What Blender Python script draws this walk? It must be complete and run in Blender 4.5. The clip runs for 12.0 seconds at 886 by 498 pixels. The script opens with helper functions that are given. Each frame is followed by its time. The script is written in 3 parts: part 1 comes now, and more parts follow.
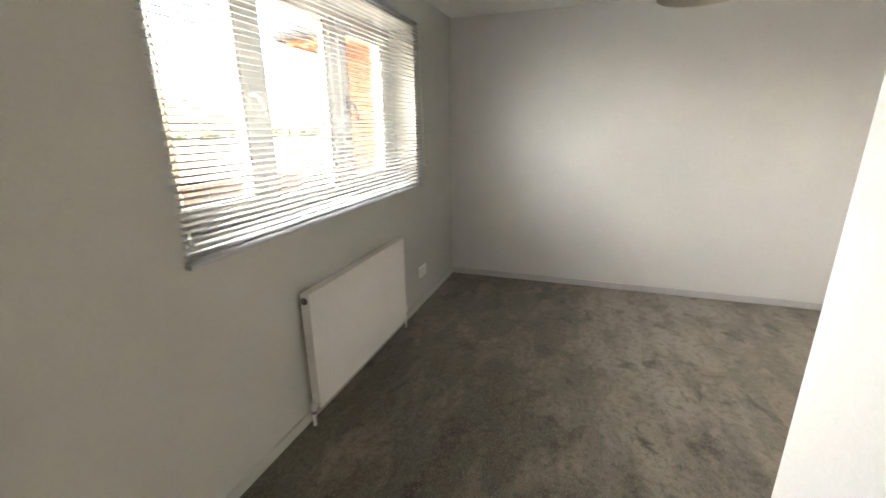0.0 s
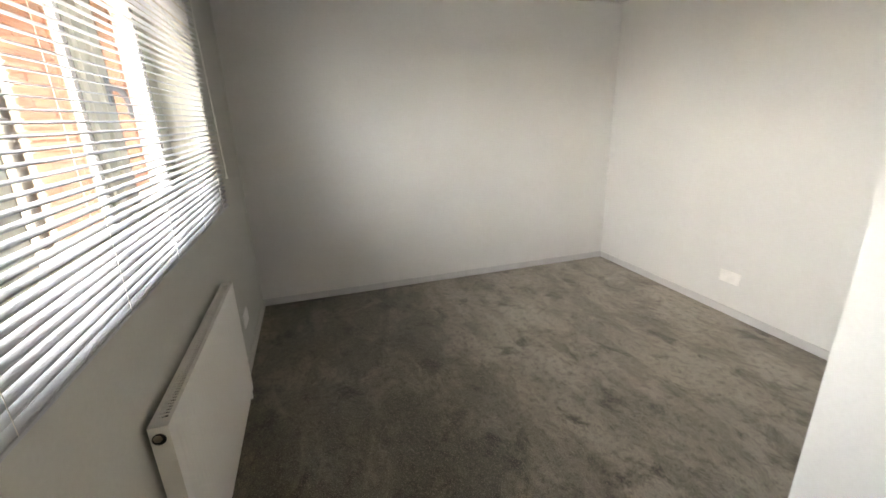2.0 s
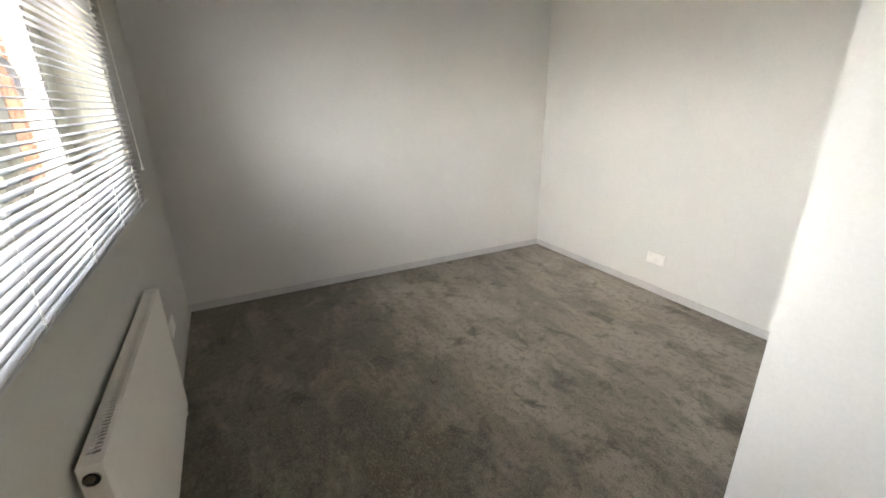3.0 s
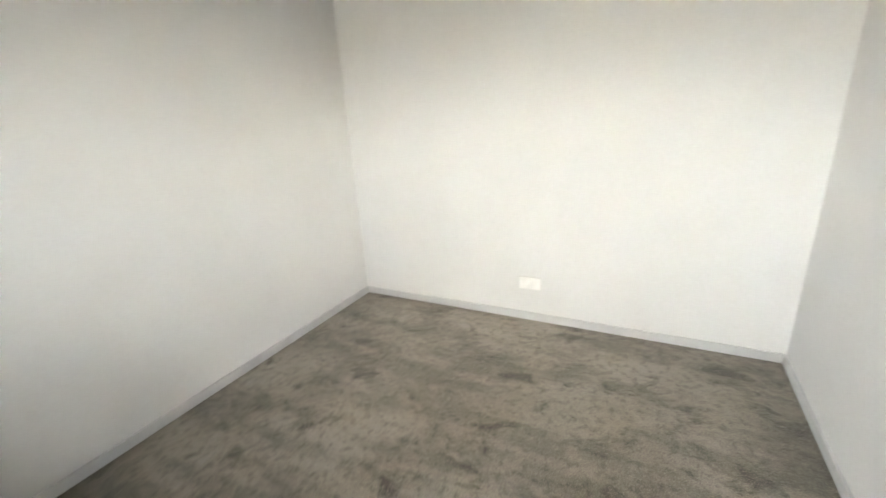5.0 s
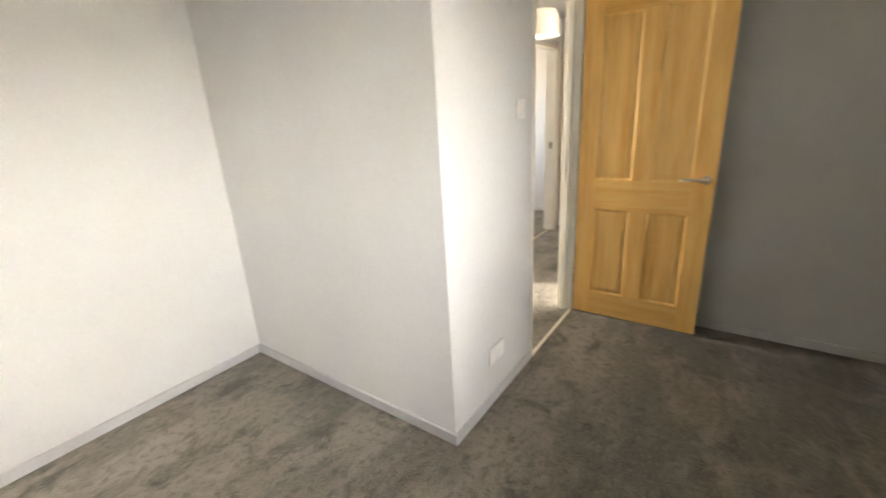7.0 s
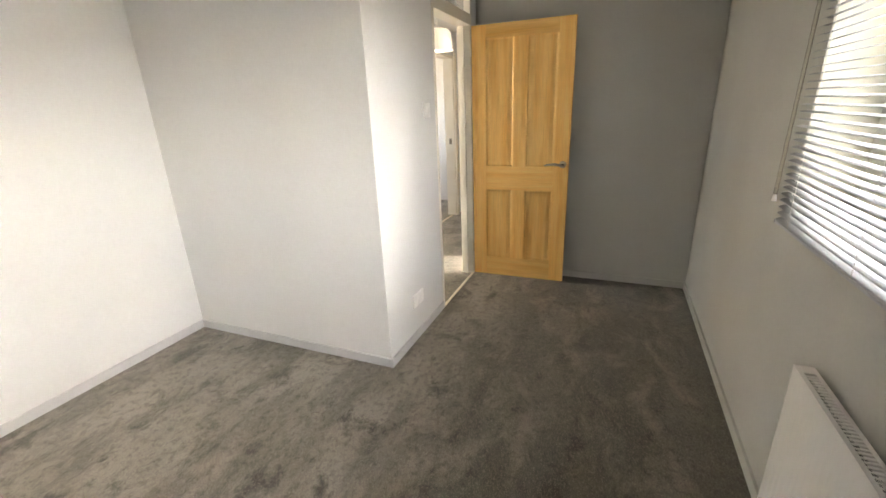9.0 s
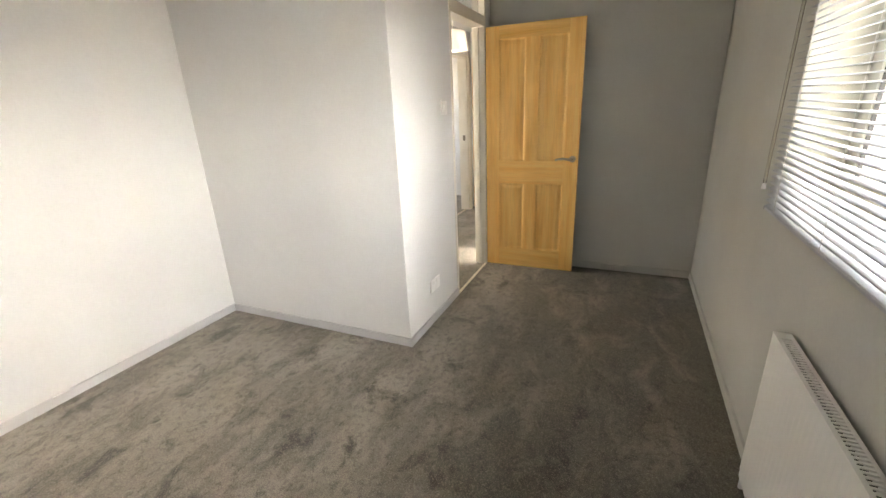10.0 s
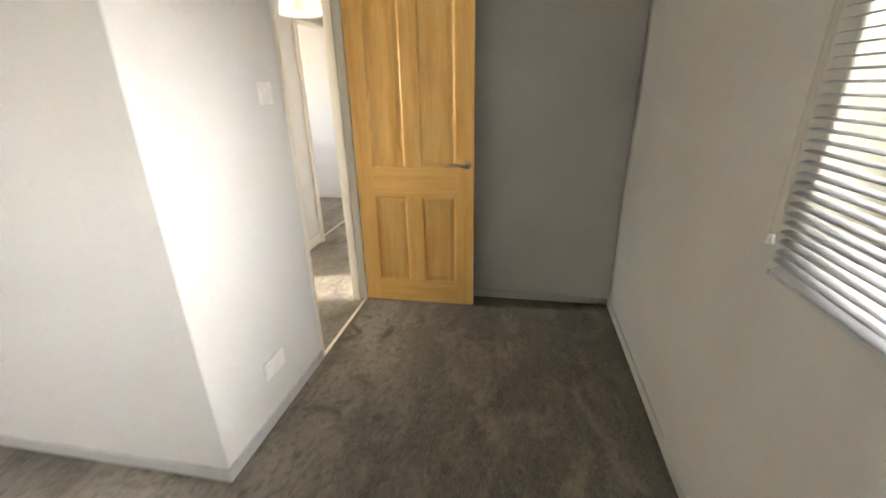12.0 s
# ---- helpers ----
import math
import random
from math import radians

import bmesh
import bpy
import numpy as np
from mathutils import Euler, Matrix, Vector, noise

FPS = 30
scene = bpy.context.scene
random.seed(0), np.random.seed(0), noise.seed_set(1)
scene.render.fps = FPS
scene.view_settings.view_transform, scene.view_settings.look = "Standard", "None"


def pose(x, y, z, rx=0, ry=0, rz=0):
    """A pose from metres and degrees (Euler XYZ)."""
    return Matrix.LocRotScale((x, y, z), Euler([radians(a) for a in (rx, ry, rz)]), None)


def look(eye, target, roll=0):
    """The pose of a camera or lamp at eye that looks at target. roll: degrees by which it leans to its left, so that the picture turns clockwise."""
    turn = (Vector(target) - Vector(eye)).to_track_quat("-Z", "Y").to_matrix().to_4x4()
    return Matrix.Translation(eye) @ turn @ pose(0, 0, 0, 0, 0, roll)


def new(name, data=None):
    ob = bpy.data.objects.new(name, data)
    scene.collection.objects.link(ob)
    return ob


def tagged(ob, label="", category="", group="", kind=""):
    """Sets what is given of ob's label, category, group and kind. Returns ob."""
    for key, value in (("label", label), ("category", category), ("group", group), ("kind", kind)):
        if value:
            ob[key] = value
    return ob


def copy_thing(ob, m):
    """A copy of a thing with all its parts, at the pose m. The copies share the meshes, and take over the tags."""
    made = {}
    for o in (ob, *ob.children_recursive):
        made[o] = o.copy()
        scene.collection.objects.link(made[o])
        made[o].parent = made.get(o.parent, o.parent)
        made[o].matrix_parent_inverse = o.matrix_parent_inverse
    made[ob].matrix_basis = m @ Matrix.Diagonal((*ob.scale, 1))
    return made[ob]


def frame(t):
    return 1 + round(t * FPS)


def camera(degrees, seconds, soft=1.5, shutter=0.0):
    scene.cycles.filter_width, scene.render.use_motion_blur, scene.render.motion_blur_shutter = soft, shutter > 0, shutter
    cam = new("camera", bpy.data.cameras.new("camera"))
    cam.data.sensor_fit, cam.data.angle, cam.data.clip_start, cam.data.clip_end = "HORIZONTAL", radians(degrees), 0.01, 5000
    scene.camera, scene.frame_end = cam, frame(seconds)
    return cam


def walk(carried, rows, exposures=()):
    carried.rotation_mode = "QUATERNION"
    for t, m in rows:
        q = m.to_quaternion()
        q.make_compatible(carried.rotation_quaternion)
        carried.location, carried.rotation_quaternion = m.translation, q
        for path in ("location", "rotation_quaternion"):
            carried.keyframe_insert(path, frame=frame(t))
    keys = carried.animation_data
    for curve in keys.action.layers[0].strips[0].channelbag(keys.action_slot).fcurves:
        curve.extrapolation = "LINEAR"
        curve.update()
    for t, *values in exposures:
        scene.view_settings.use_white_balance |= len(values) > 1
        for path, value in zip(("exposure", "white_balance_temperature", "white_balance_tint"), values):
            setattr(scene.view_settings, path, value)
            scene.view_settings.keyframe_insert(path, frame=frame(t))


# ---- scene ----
cam = camera(93.7, 12.0, 1.5, 0.5)
PATH = [
    (0, (0.066, 0.241, 1.422), (-0.571, 2.049, 0.852), -0.8),
    (0.5, (-0.118, 0.347, 1.399), (-0.443, 2.231, 0.812), -1.5),
    (1, (-0.274, 0.498, 1.435), (-0.404, 2.404, 0.843), -2.0),
    (1.5, (-0.459, 0.588, 1.424), (-0.239, 2.487, 0.836), -1.6),
    (2, (-0.666, 0.629, 1.428), (-0.107, 2.449, 0.817), -1.9),
    (2.5, (-0.747, 0.635, 1.428), (-0.003, 2.378, 0.788), -1.3),
    (3, (-0.756, 0.723, 1.413), (0.108, 2.403, 0.758), -0.8),
    (5, (-0.49, 1.931, 1.415), (1.188, 2.817, 0.784), -3.4),
    (5.5, (-0.327, 2.19, 1.376), (1.567, 2.432, 0.782), -4.1),
    (6, (-0.256, 2.392, 1.427), (1.526, 1.726, 0.807), -4.4),
    (6.5, (-0.276, 2.465, 1.422), (1.144, 1.2, 0.804), -3.7),
    (7, (-0.346, 2.433, 1.419), (0.773, 0.897, 0.796), -3.4),
    (7.5, (-0.431, 2.508, 1.43), (0.479, 0.844, 0.793), -3.2),
    (9.3, (-0.586, 3.101, 1.429), (0.144, 1.355, 0.782), -2.3),
    (9.5, (-0.597, 3.152, 1.434), (0.157, 1.418, 0.783), -2.4),
    (10, (-0.615, 3.196, 1.431), (0.165, 1.474, 0.776), -2.6),
    (10.5, (-0.618, 3.146, 1.429), (0.132, 1.416, 0.763), -2.6),
    (11, (-0.601, 2.935, 1.429), (0.051, 1.164, 0.765), -2.6),
    (11.5, (-0.594, 2.641, 1.432), (-0.095, 0.832, 0.739), -2.1),
    (12, (-0.527, 2.232, 1.419), (-0.177, 0.4, 0.697), -1.2),
]
walk(cam, [(t, look(eye, target, roll)) for t, eye, target, roll in PATH], [(0, 5.15, 7450, 15), (2.0, 4.95, 7350, 15), (2.5, 4.93, 7250, 15), (5.0, 5.3, 7050, 12), (5.5, 5.15, 7100, 12), (6.1, 4.92, 7350, 14), (7.5, 5.4, 7550, 17), (9.5, 5.3, 7550, 17), (12, 5.35, 7550, 17)])

# ---- world and sun ----
world = bpy.data.worlds.new("world")
scene.world = world
world.use_nodes = True
wt = world.node_tree
sky = wt.nodes.new("ShaderNodeTexSky")
sky.sky_type, sky.sun_disc = "NISHITA", False
SUN_AT = (-0.98, -0.20)                         # where the sun stands, as a step in x and y
SUN_UP = 27
sky.sun_elevation, sky.sun_rotation, sky.dust_density = radians(SUN_UP), math.atan2(SUN_AT[0], SUN_AT[1]), 1.5
wt.links.new(sky.outputs[0], wt.nodes["Background"].inputs[0])
wt.nodes["Background"].inputs[1].default_value = 0.07
sun_data = bpy.data.lights.new("sun", "SUN")
sun_data.energy, sun_data.angle, sun_data.color = 1.5, radians(98), (0.88, 0.95, 1.0)
sun = new("sun", sun_data)
sun.matrix_world = look((SUN_AT[0] * math.cos(radians(SUN_UP)), SUN_AT[1] * math.cos(radians(SUN_UP)), math.sin(radians(SUN_UP))), (0, 0, 0))

bulb_data = bpy.data.lights.new("landing_bulb_light", "POINT")
bulb_data.energy, bulb_data.color, bulb_data.shadow_soft_size = 0.22, (1, 0.8, 0.58), 0.04
new("landing_bulb_light", bulb_data).location = (0.94, -0.66, 1.94)
for lamp_name, at, wide, high, watts in (("stair_window_light", (2.99, -0.02, 1.45), 0.3, 0.5, 7.0), ("far_window_light", (3.29, -2.25, 1.55), 0.65, 0.85, 0.4)):
    win_data = bpy.data.lights.new(lamp_name, "AREA")
    win_data.shape, win_data.size, win_data.size_y, win_data.energy, win_data.color = "RECTANGLE", wide, high, watts, (1, 0.96, 0.86)
    new(lamp_name, win_data).matrix_world = look(at, (at[0] - 1, at[1], at[2]))


# ---- materials ----
def material(name, colour, rough=0.6, metal=0.0, second=None, scale=8.0, low=0.4, high=0.6, stretch=(1, 1, 1), fine=0.0,
             fine_scale=250.0, bump=0.0, bump_scale=300.0, spread=0.0, detail=5.0, distance=0.002):
    """A principled surface: two colours mixed by a broad noise, a fine grain of brightness, and a bump."""
    m = bpy.data.materials.new(name)
    m.use_nodes = True
    t = m.node_tree
    b = t.nodes["Principled BSDF"]
    b.inputs["Roughness"].default_value, b.inputs["Metallic"].default_value = rough, metal
    co = t.nodes.new("ShaderNodeTexCoord").outputs["Object"]
    mp = t.nodes.new("ShaderNodeMapping")
    mp.inputs["Scale"].default_value = stretch
    t.links.new(co, mp.inputs[0])
    vec = mp.outputs[0]
    n = t.nodes.new("ShaderNodeTexNoise")
    n.inputs["Scale"].default_value, n.inputs["Detail"].default_value = scale, detail
    t.links.new(vec, n.inputs["Vector"])
    r = t.nodes.new("ShaderNodeMapRange")
    r.inputs["From Min"].default_value, r.inputs["From Max"].default_value = low, high
    t.links.new(n.outputs["Fac"], r.inputs["Value"])
    mix = t.nodes.new("ShaderNodeMix")
    mix.data_type = "RGBA"
    c2 = second or tuple(0.93 * c for c in colour)
    mix.inputs[6].default_value, mix.inputs[7].default_value = (*colour, 1), (*c2, 1)
    t.links.new(r.outputs[0], mix.inputs[0])
    out = mix.outputs[2]
    if fine:
        g = t.nodes.new("ShaderNodeTexNoise")
        g.inputs["Scale"].default_value, g.inputs["Detail"].default_value = fine_scale, 3
        t.links.new(vec, g.inputs["Vector"])
        gr = t.nodes.new("ShaderNodeMapRange")
        gr.inputs["From Min"].default_value, gr.inputs["From Max"].default_value = 0.3, 0.7
        gr.inputs["To Min"].default_value, gr.inputs["To Max"].default_value = 1 - fine, 1 + fine
        t.links.new(g.outputs["Fac"], gr.inputs["Value"])
        h = t.nodes.new("ShaderNodeHueSaturation")
        t.links.new(gr.outputs[0], h.inputs["Value"])
        t.links.new(out, h.inputs["Color"])
        out = h.outputs[0]
    if spread:
        oi = t.nodes.new("ShaderNodeObjectInfo")
        sr = t.nodes.new("ShaderNodeMapRange")
        sr.inputs["To Min"].default_value, sr.inputs["To Max"].default_value = 1 - spread, 1 + spread
        t.links.new(oi.outputs["Random"], sr.inputs["Value"])
        h2 = t.nodes.new("ShaderNodeHueSaturation")
        t.links.new(sr.outputs[0], h2.inputs["Value"])
        t.links.new(out, h2.inputs["Color"])
        out = h2.outputs[0]
    t.links.new(out, b.inputs["Base Color"])
    if bump:
        bn = t.nodes.new("ShaderNodeTexNoise")
        bn.inputs["Scale"].default_value, bn.inputs["Detail"].default_value = bump_scale, 4
        t.links.new(vec, bn.inputs["Vector"])
        bp = t.nodes.new("ShaderNodeBump")
        bp.inputs["Strength"].default_value, bp.inputs["Distance"].default_value = bump, distance
        t.links.new(bn.outputs["Fac"], bp.inputs["Height"])
        t.links.new(bp.outputs[0], b.inputs["Normal"])
    return m


WALL = material("grey_emulsion", (0.745, 0.75, 0.745), 0.75, second=(0.72, 0.725, 0.72), scale=1.7, fine=0.02, fine_scale=90, bump=0.25, bump_scale=140, distance=0.0015)
# WALL with a darker base colour, used on the west and south walls
WALL_G = material("wall_grey_darker", (0.535, 0.54, 0.505), 0.75, second=(0.51, 0.515, 0.48), scale=1.7, fine=0.02, fine_scale=90, bump=0.25, bump_scale=140, distance=0.0015)
CEIL = material("white_emulsion", (0.88, 0.88, 0.86), 0.8, scale=2.0, bump=0.2, bump_scale=120)
SKIRT = material("grey_satin_paint", (0.59, 0.595, 0.60), 0.4, scale=5.0, bump=0.15, bump_scale=60)
CREAM = material("cream_gloss_paint", (0.86, 0.83, 0.75), 0.3, second=(0.83, 0.79, 0.70), scale=4.0, bump=0.1, bump_scale=50)
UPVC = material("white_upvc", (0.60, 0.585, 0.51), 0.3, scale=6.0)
ENAMEL = material("white_enamel", (0.92, 0.915, 0.88), 0.3, second=(0.90, 0.895, 0.86), scale=3.0, bump=0.05, bump_scale=200)
PLASTIC = material("white_plastic", (0.90, 0.895, 0.88), 0.3, scale=20.0)
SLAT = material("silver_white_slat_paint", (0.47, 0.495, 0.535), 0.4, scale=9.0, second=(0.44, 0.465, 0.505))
CORD = material("white_cord", (0.75, 0.74, 0.70), 0.8, scale=200.0)
STEEL = material("brushed_steel", (0.62, 0.52, 0.39), 0.34, 1.0, scale=60.0)
GREY_CAP = material("end_cap_and_backlit_grey", (0.22, 0.23, 0.25), 0.5, scale=20.0)
STRIP = material("pale_gold_strip", (0.86, 0.80, 0.68), 0.35, 1.0, scale=60.0)
# near-black that stands for the shade in the radiator's gaps
DARK = material("gap_shade_black", (0.03, 0.03, 0.03), 0.7, scale=20.0)
BRASS = material("dull_brass", (0.30, 0.27, 0.22), 0.45, 0.8, scale=60.0)
SEAL = material("black_rubber_seal", (0.03, 0.03, 0.03), 0.6, scale=40.0)
PINE_V = material("varnished_pine_upright", (0.95, 0.60, 0.20), 0.36, second=(0.84, 0.43, 0.095), scale=2.3, low=0.42, high=0.74, stretch=(9, 9, 0.55), fine=0.07, fine_scale=14, bump=0.12, bump_scale=24, spread=0.08)
PINE_H = material("varnished_pine_level", (0.95, 0.60, 0.20), 0.36, second=(0.84, 0.43, 0.095), scale=2.3, low=0.42, high=0.74, stretch=(0.55, 9, 9), fine=0.07, fine_scale=14, bump=0.12, bump_scale=24, spread=0.08)
BRICK = material("orange_brick", (0.27, 0.125, 0.078), 0.85, second=(0.22, 0.10, 0.062), scale=14.0, fine=0.12, fine_scale=120, bump=0.4, bump_scale=90, spread=0.22)
MORTAR = material("pale_mortar", (0.27, 0.165, 0.11), 0.9, scale=20.0, fine=0.1, bump=0.4, bump_scale=160)
SOFFIT = material("stained_soffit", (0.36, 0.16, 0.08), 0.7, scale=6.0, stretch=(1, 8, 8))
TILE = material("roof_tile", (0.16, 0.11, 0.09), 0.8, scale=5.0, fine=0.1, spread=0.15)
GUTTER = material("dark_gutter_plastic", (0.03, 0.028, 0.026), 0.6, scale=8.0)
# ground coloured warm so that light bounced off it warms the upper walls
GROUND_WARM = material("warm_bounce_ground", (0.50, 0.32, 0.16), 0.9, second=(0.58, 0.40, 0.23), scale=0.12, low=0.42, high=0.55, fine=0.15, fine_scale=6, bump=0.3, bump_scale=8)
LEAF = material("leaf", (0.07, 0.10, 0.03), 0.7, second=(0.11, 0.11, 0.04), scale=1.2)
SHADE = material("cream_fabric_shade", (0.75, 0.72, 0.66), 0.8, scale=8.0, bump=0.2, bump_scale=400)
st = SHADE.node_tree                              # woven fabric lets part of the lamp's light through
through_cloth = st.nodes.new("ShaderNodeBsdfTranslucent")
through_cloth.inputs[0].default_value = (0.80, 0.72, 0.58, 1)
cloth = st.nodes.new("ShaderNodeMixShader")
cloth.inputs[0].default_value = 0.07
st.links.new(st.nodes["Principled BSDF"].outputs[0], cloth.inputs[1])
st.links.new(through_cloth.outputs[0], cloth.inputs[2])
st.links.new(cloth.outputs[0], st.nodes["Material Output"].inputs[0])
PANE = bpy.data.materials.new("grey_tinted_glass")
PANE.use_nodes = True
pb = PANE.node_tree.nodes["Principled BSDF"]
# grey tint dims the bright view through the panes, not the entering sunlight
pb.inputs["Base Color"].default_value = (0.67, 0.69, 0.68, 1)
pb.inputs["Transmission Weight"].default_value, pb.inputs["Roughness"].default_value, pb.inputs["IOR"].default_value = 1.0, 0.0, 1.45
ACRYLIC = PANE.copy()
ACRYLIC.name = "clear_acrylic"
ab = ACRYLIC.node_tree.nodes["Principled BSDF"]
ab.inputs["Base Color"].default_value, ab.inputs["Roughness"].default_value, ab.inputs["IOR"].default_value = (0.96, 0.93, 0.86, 1), 0.22, 1.28
BULB = bpy.data.materials.new("lit_bulb")
BULB.use_nodes = True
bb = BULB.node_tree.nodes["Principled BSDF"]
bb.inputs["Emission Color"].default_value, bb.inputs["Emission Strength"].default_value = (1, 0.82, 0.6, 1), 1.0

GLOW = bpy.data.materials.new("lit_diffuser")
GLOW.use_nodes = True
gb = GLOW.node_tree.nodes["Principled BSDF"]
gb.inputs["Base Color"].default_value = (0.85, 0.82, 0.76, 1)
gb.inputs["Emission Color"].default_value, gb.inputs["Emission Strength"].default_value = (1, 0.86, 0.68, 1), 0.12


def carpet():
    """Cut-pile carpet: grey-brown tufts, brushed in lighter and darker patches, and darker west of a wavy line."""
    m = bpy.data.materials.new("grey_brown_carpet")
    m.use_nodes = True
    t = m.node_tree
    b = t.nodes["Principled BSDF"]
    b.inputs["Roughness"].default_value = 0.95
    b.inputs["Sheen Weight"].default_value, b.inputs["Sheen Roughness"].default_value = 0.25, 0.5
    co = t.nodes.new("ShaderNodeTexCoord").outputs["Object"]

    def noise_of(scale, detail, lo, hi, stretch=(1, 1, 1), turn=0.0, warp=0.0):
        mp = t.nodes.new("ShaderNodeMapping")
        mp.inputs["Scale"].default_value, mp.inputs["Rotation"].default_value = stretch, (0, 0, turn)
        t.links.new(co, mp.inputs[0])
        n = t.nodes.new("ShaderNodeTexNoise")
        n.inputs["Scale"].default_value, n.inputs["Detail"].default_value, n.inputs["Distortion"].default_value = scale, detail, warp
        n.inputs["Roughness"].default_value = 0.66 if detail > 8 else 0.5
        t.links.new(mp.outputs[0], n.inputs["Vector"])
        r = t.nodes.new("ShaderNodeMapRange")
        r.inputs["From Min"].default_value, r.inputs["From Max"].default_value = lo, hi
        t.links.new(n.outputs["Fac"], r.inputs["Value"])
        return r.outputs[0]

    def blend(a, colour, fac, kind="MIX", amount=1.0):
        x = t.nodes.new("ShaderNodeMix")
        x.data_type, x.blend_type = "RGBA", kind
        if amount != 1.0:
            k = t.nodes.new("ShaderNodeMath")
            k.operation = "MULTIPLY"
            k.inputs[1].default_value = amount
            t.links.new(fac, k.inputs[0])
            fac = k.outputs[0]
        t.links.new(fac, x.inputs[0])
        if isinstance(a, tuple):
            x.inputs[6].default_value = (*a, 1)
        else:
            t.links.new(a, x.inputs[6])
        x.inputs[7].default_value = (*colour, 1)
        return x.outputs[2]

    # the carpet's colour is darker west of a wavy line
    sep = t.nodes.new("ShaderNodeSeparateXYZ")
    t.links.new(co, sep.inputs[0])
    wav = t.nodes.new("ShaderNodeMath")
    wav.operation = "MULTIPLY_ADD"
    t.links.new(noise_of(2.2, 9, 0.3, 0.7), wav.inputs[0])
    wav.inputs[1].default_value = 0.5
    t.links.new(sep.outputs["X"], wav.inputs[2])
    west_dark = t.nodes.new("ShaderNodeMapRange")
    west_dark.inputs["From Min"].default_value, west_dark.inputs["From Max"].default_value = 0.44, 0.24
    t.links.new(wav.outputs[0], west_dark.inputs["Value"])
    c = blend((0.305, 0.275, 0.225), (0.230, 0.205, 0.160), noise_of(1.2, 3, 0.40, 0.60))
    c = blend(c, (0.108, 0.101, 0.074), west_dark.outputs[0], amount=0.80)
    c = blend(c, (0.060, 0.056, 0.040), noise_of(3.2, 6, 0.52, 0.62, (2.2, 0.28, 1), 0.06), amount=0.4)
    c = blend(c, (0.082, 0.073, 0.051), noise_of(2.7, 9, 0.46, 0.60, (1, 0.55, 1), 0.15, 0.5), amount=0.62)
    c = blend(c, (0.053, 0.046, 0.033), noise_of(6.0, 9, 0.54, 0.64, (1, 0.7, 1), -0.4, 0.5), amount=0.9)
    c = blend(c, (0.337, 0.297, 0.232), noise_of(4.0, 9, 0.50, 0.63, (1.2, 0.6, 1), 0.1, 0.6), amount=0.5)
    c = blend(c, (0.051, 0.044, 0.032), noise_of(30, 10, 0.50, 0.62, (1, 0.8, 1)), amount=0.5)
    c = blend(c, (0.337, 0.295, 0.234), noise_of(70, 9, 0.53, 0.62, (1, 0.8, 1), 0.9), amount=0.35)
    c = blend(c, (0.046, 0.039, 0.029), noise_of(190, 4, 0.48, 0.60), amount=0.42)
    c = blend(c, (0.439, 0.394, 0.315), noise_of(170, 4, 0.55, 0.66, turn=0.7), amount=0.4)
    t.links.new(c, b.inputs["Base Color"])
    h = t.nodes.new("ShaderNodeMath")
    h.operation = "MULTIPLY_ADD"
    t.links.new(noise_of(240, 3, 0.2, 0.8), h.inputs[0])
    h.inputs[1].default_value = 0.35
    t.links.new(noise_of(8, 5, 0.3, 0.7, warp=1.0), h.inputs[2])
    bp = t.nodes.new("ShaderNodeBump")
    bp.inputs["Strength"].default_value, bp.inputs["Distance"].default_value = 0.6, 0.006
    t.links.new(h.outputs[0], bp.inputs["Height"])
    t.links.new(bp.outputs[0], b.inputs["Normal"])
    return m


CARPET = carpet()


# ---- mesh helpers ----
def box(bm, x0, x1, y0, y1, z0, z1):
    """Adds an axis-aligned box."""
    v = [bm.verts.new((x, y, z)) for x in (x0, x1) for y in (y0, y1) for z in (z0, z1)]
    for f in ((0, 1, 3, 2), (4, 6, 7, 5), (0, 4, 5, 1), (2, 3, 7, 6), (0, 2, 6, 4), (1, 5, 7, 3)):
        bm.faces.new([v[i] for i in f])
    return bm


def boxes(*dims, bevel=0.0):
    bm = bmesh.new()
    for d in dims:
        box(bm, *d)
    bmesh.ops.recalc_face_normals(bm, faces=bm.faces)
    if bevel:
        bmesh.ops.bevel(bm, geom=list(bm.edges), offset=bevel, segments=2, affect="EDGES", profile=0.6)
    return bm


def tube(points, radius, sides=10, ends=True):
    """A round bar along a line of points; radius: a number, or one for each point."""
    bm = bmesh.new()
    pts = [Vector(p) for p in points]
    rad = radius if isinstance(radius, (list, tuple)) else [radius] * len(pts)
    rings, side = [], None
    for i, p in enumerate(pts):
        d = (pts[min(i + 1, len(pts) - 1)] - pts[max(i - 1, 0)]).normalized()
        if side is None:
            side = d.orthogonal().normalized()
        side = (side - d * side.dot(d)).normalized()
        up = d.cross(side)
        rings.append([bm.verts.new(p + rad[i] * (math.cos(a) * side + math.sin(a) * up)) for a in (2 * math.pi * k / sides for k in range(sides))])
    for a, b in zip(rings, rings[1:]):
        for k in range(sides):
            bm.faces.new((a[k], a[(k + 1) % sides], b[(k + 1) % sides], b[k]))
    if ends:
        bm.faces.new(rings[0][::-1])
        bm.faces.new(rings[-1])
    bmesh.ops.recalc_face_normals(bm, faces=bm.faces)
    return bm


def smooth(bm):
    for f in bm.faces:
        f.smooth = True
    return bm


def mesh_of(name, bm, mat):
    me = bpy.data.meshes.new(name)
    bm.to_mesh(me)
    bm.free()
    me.materials.append(mat)
    return me


def part(name, bm, mat, parent=None, label=""):
    ob = new(name, mesh_of(name, bm, mat))
    if parent is not None:
        ob.parent = parent
    return tagged(ob, label) if label else ob


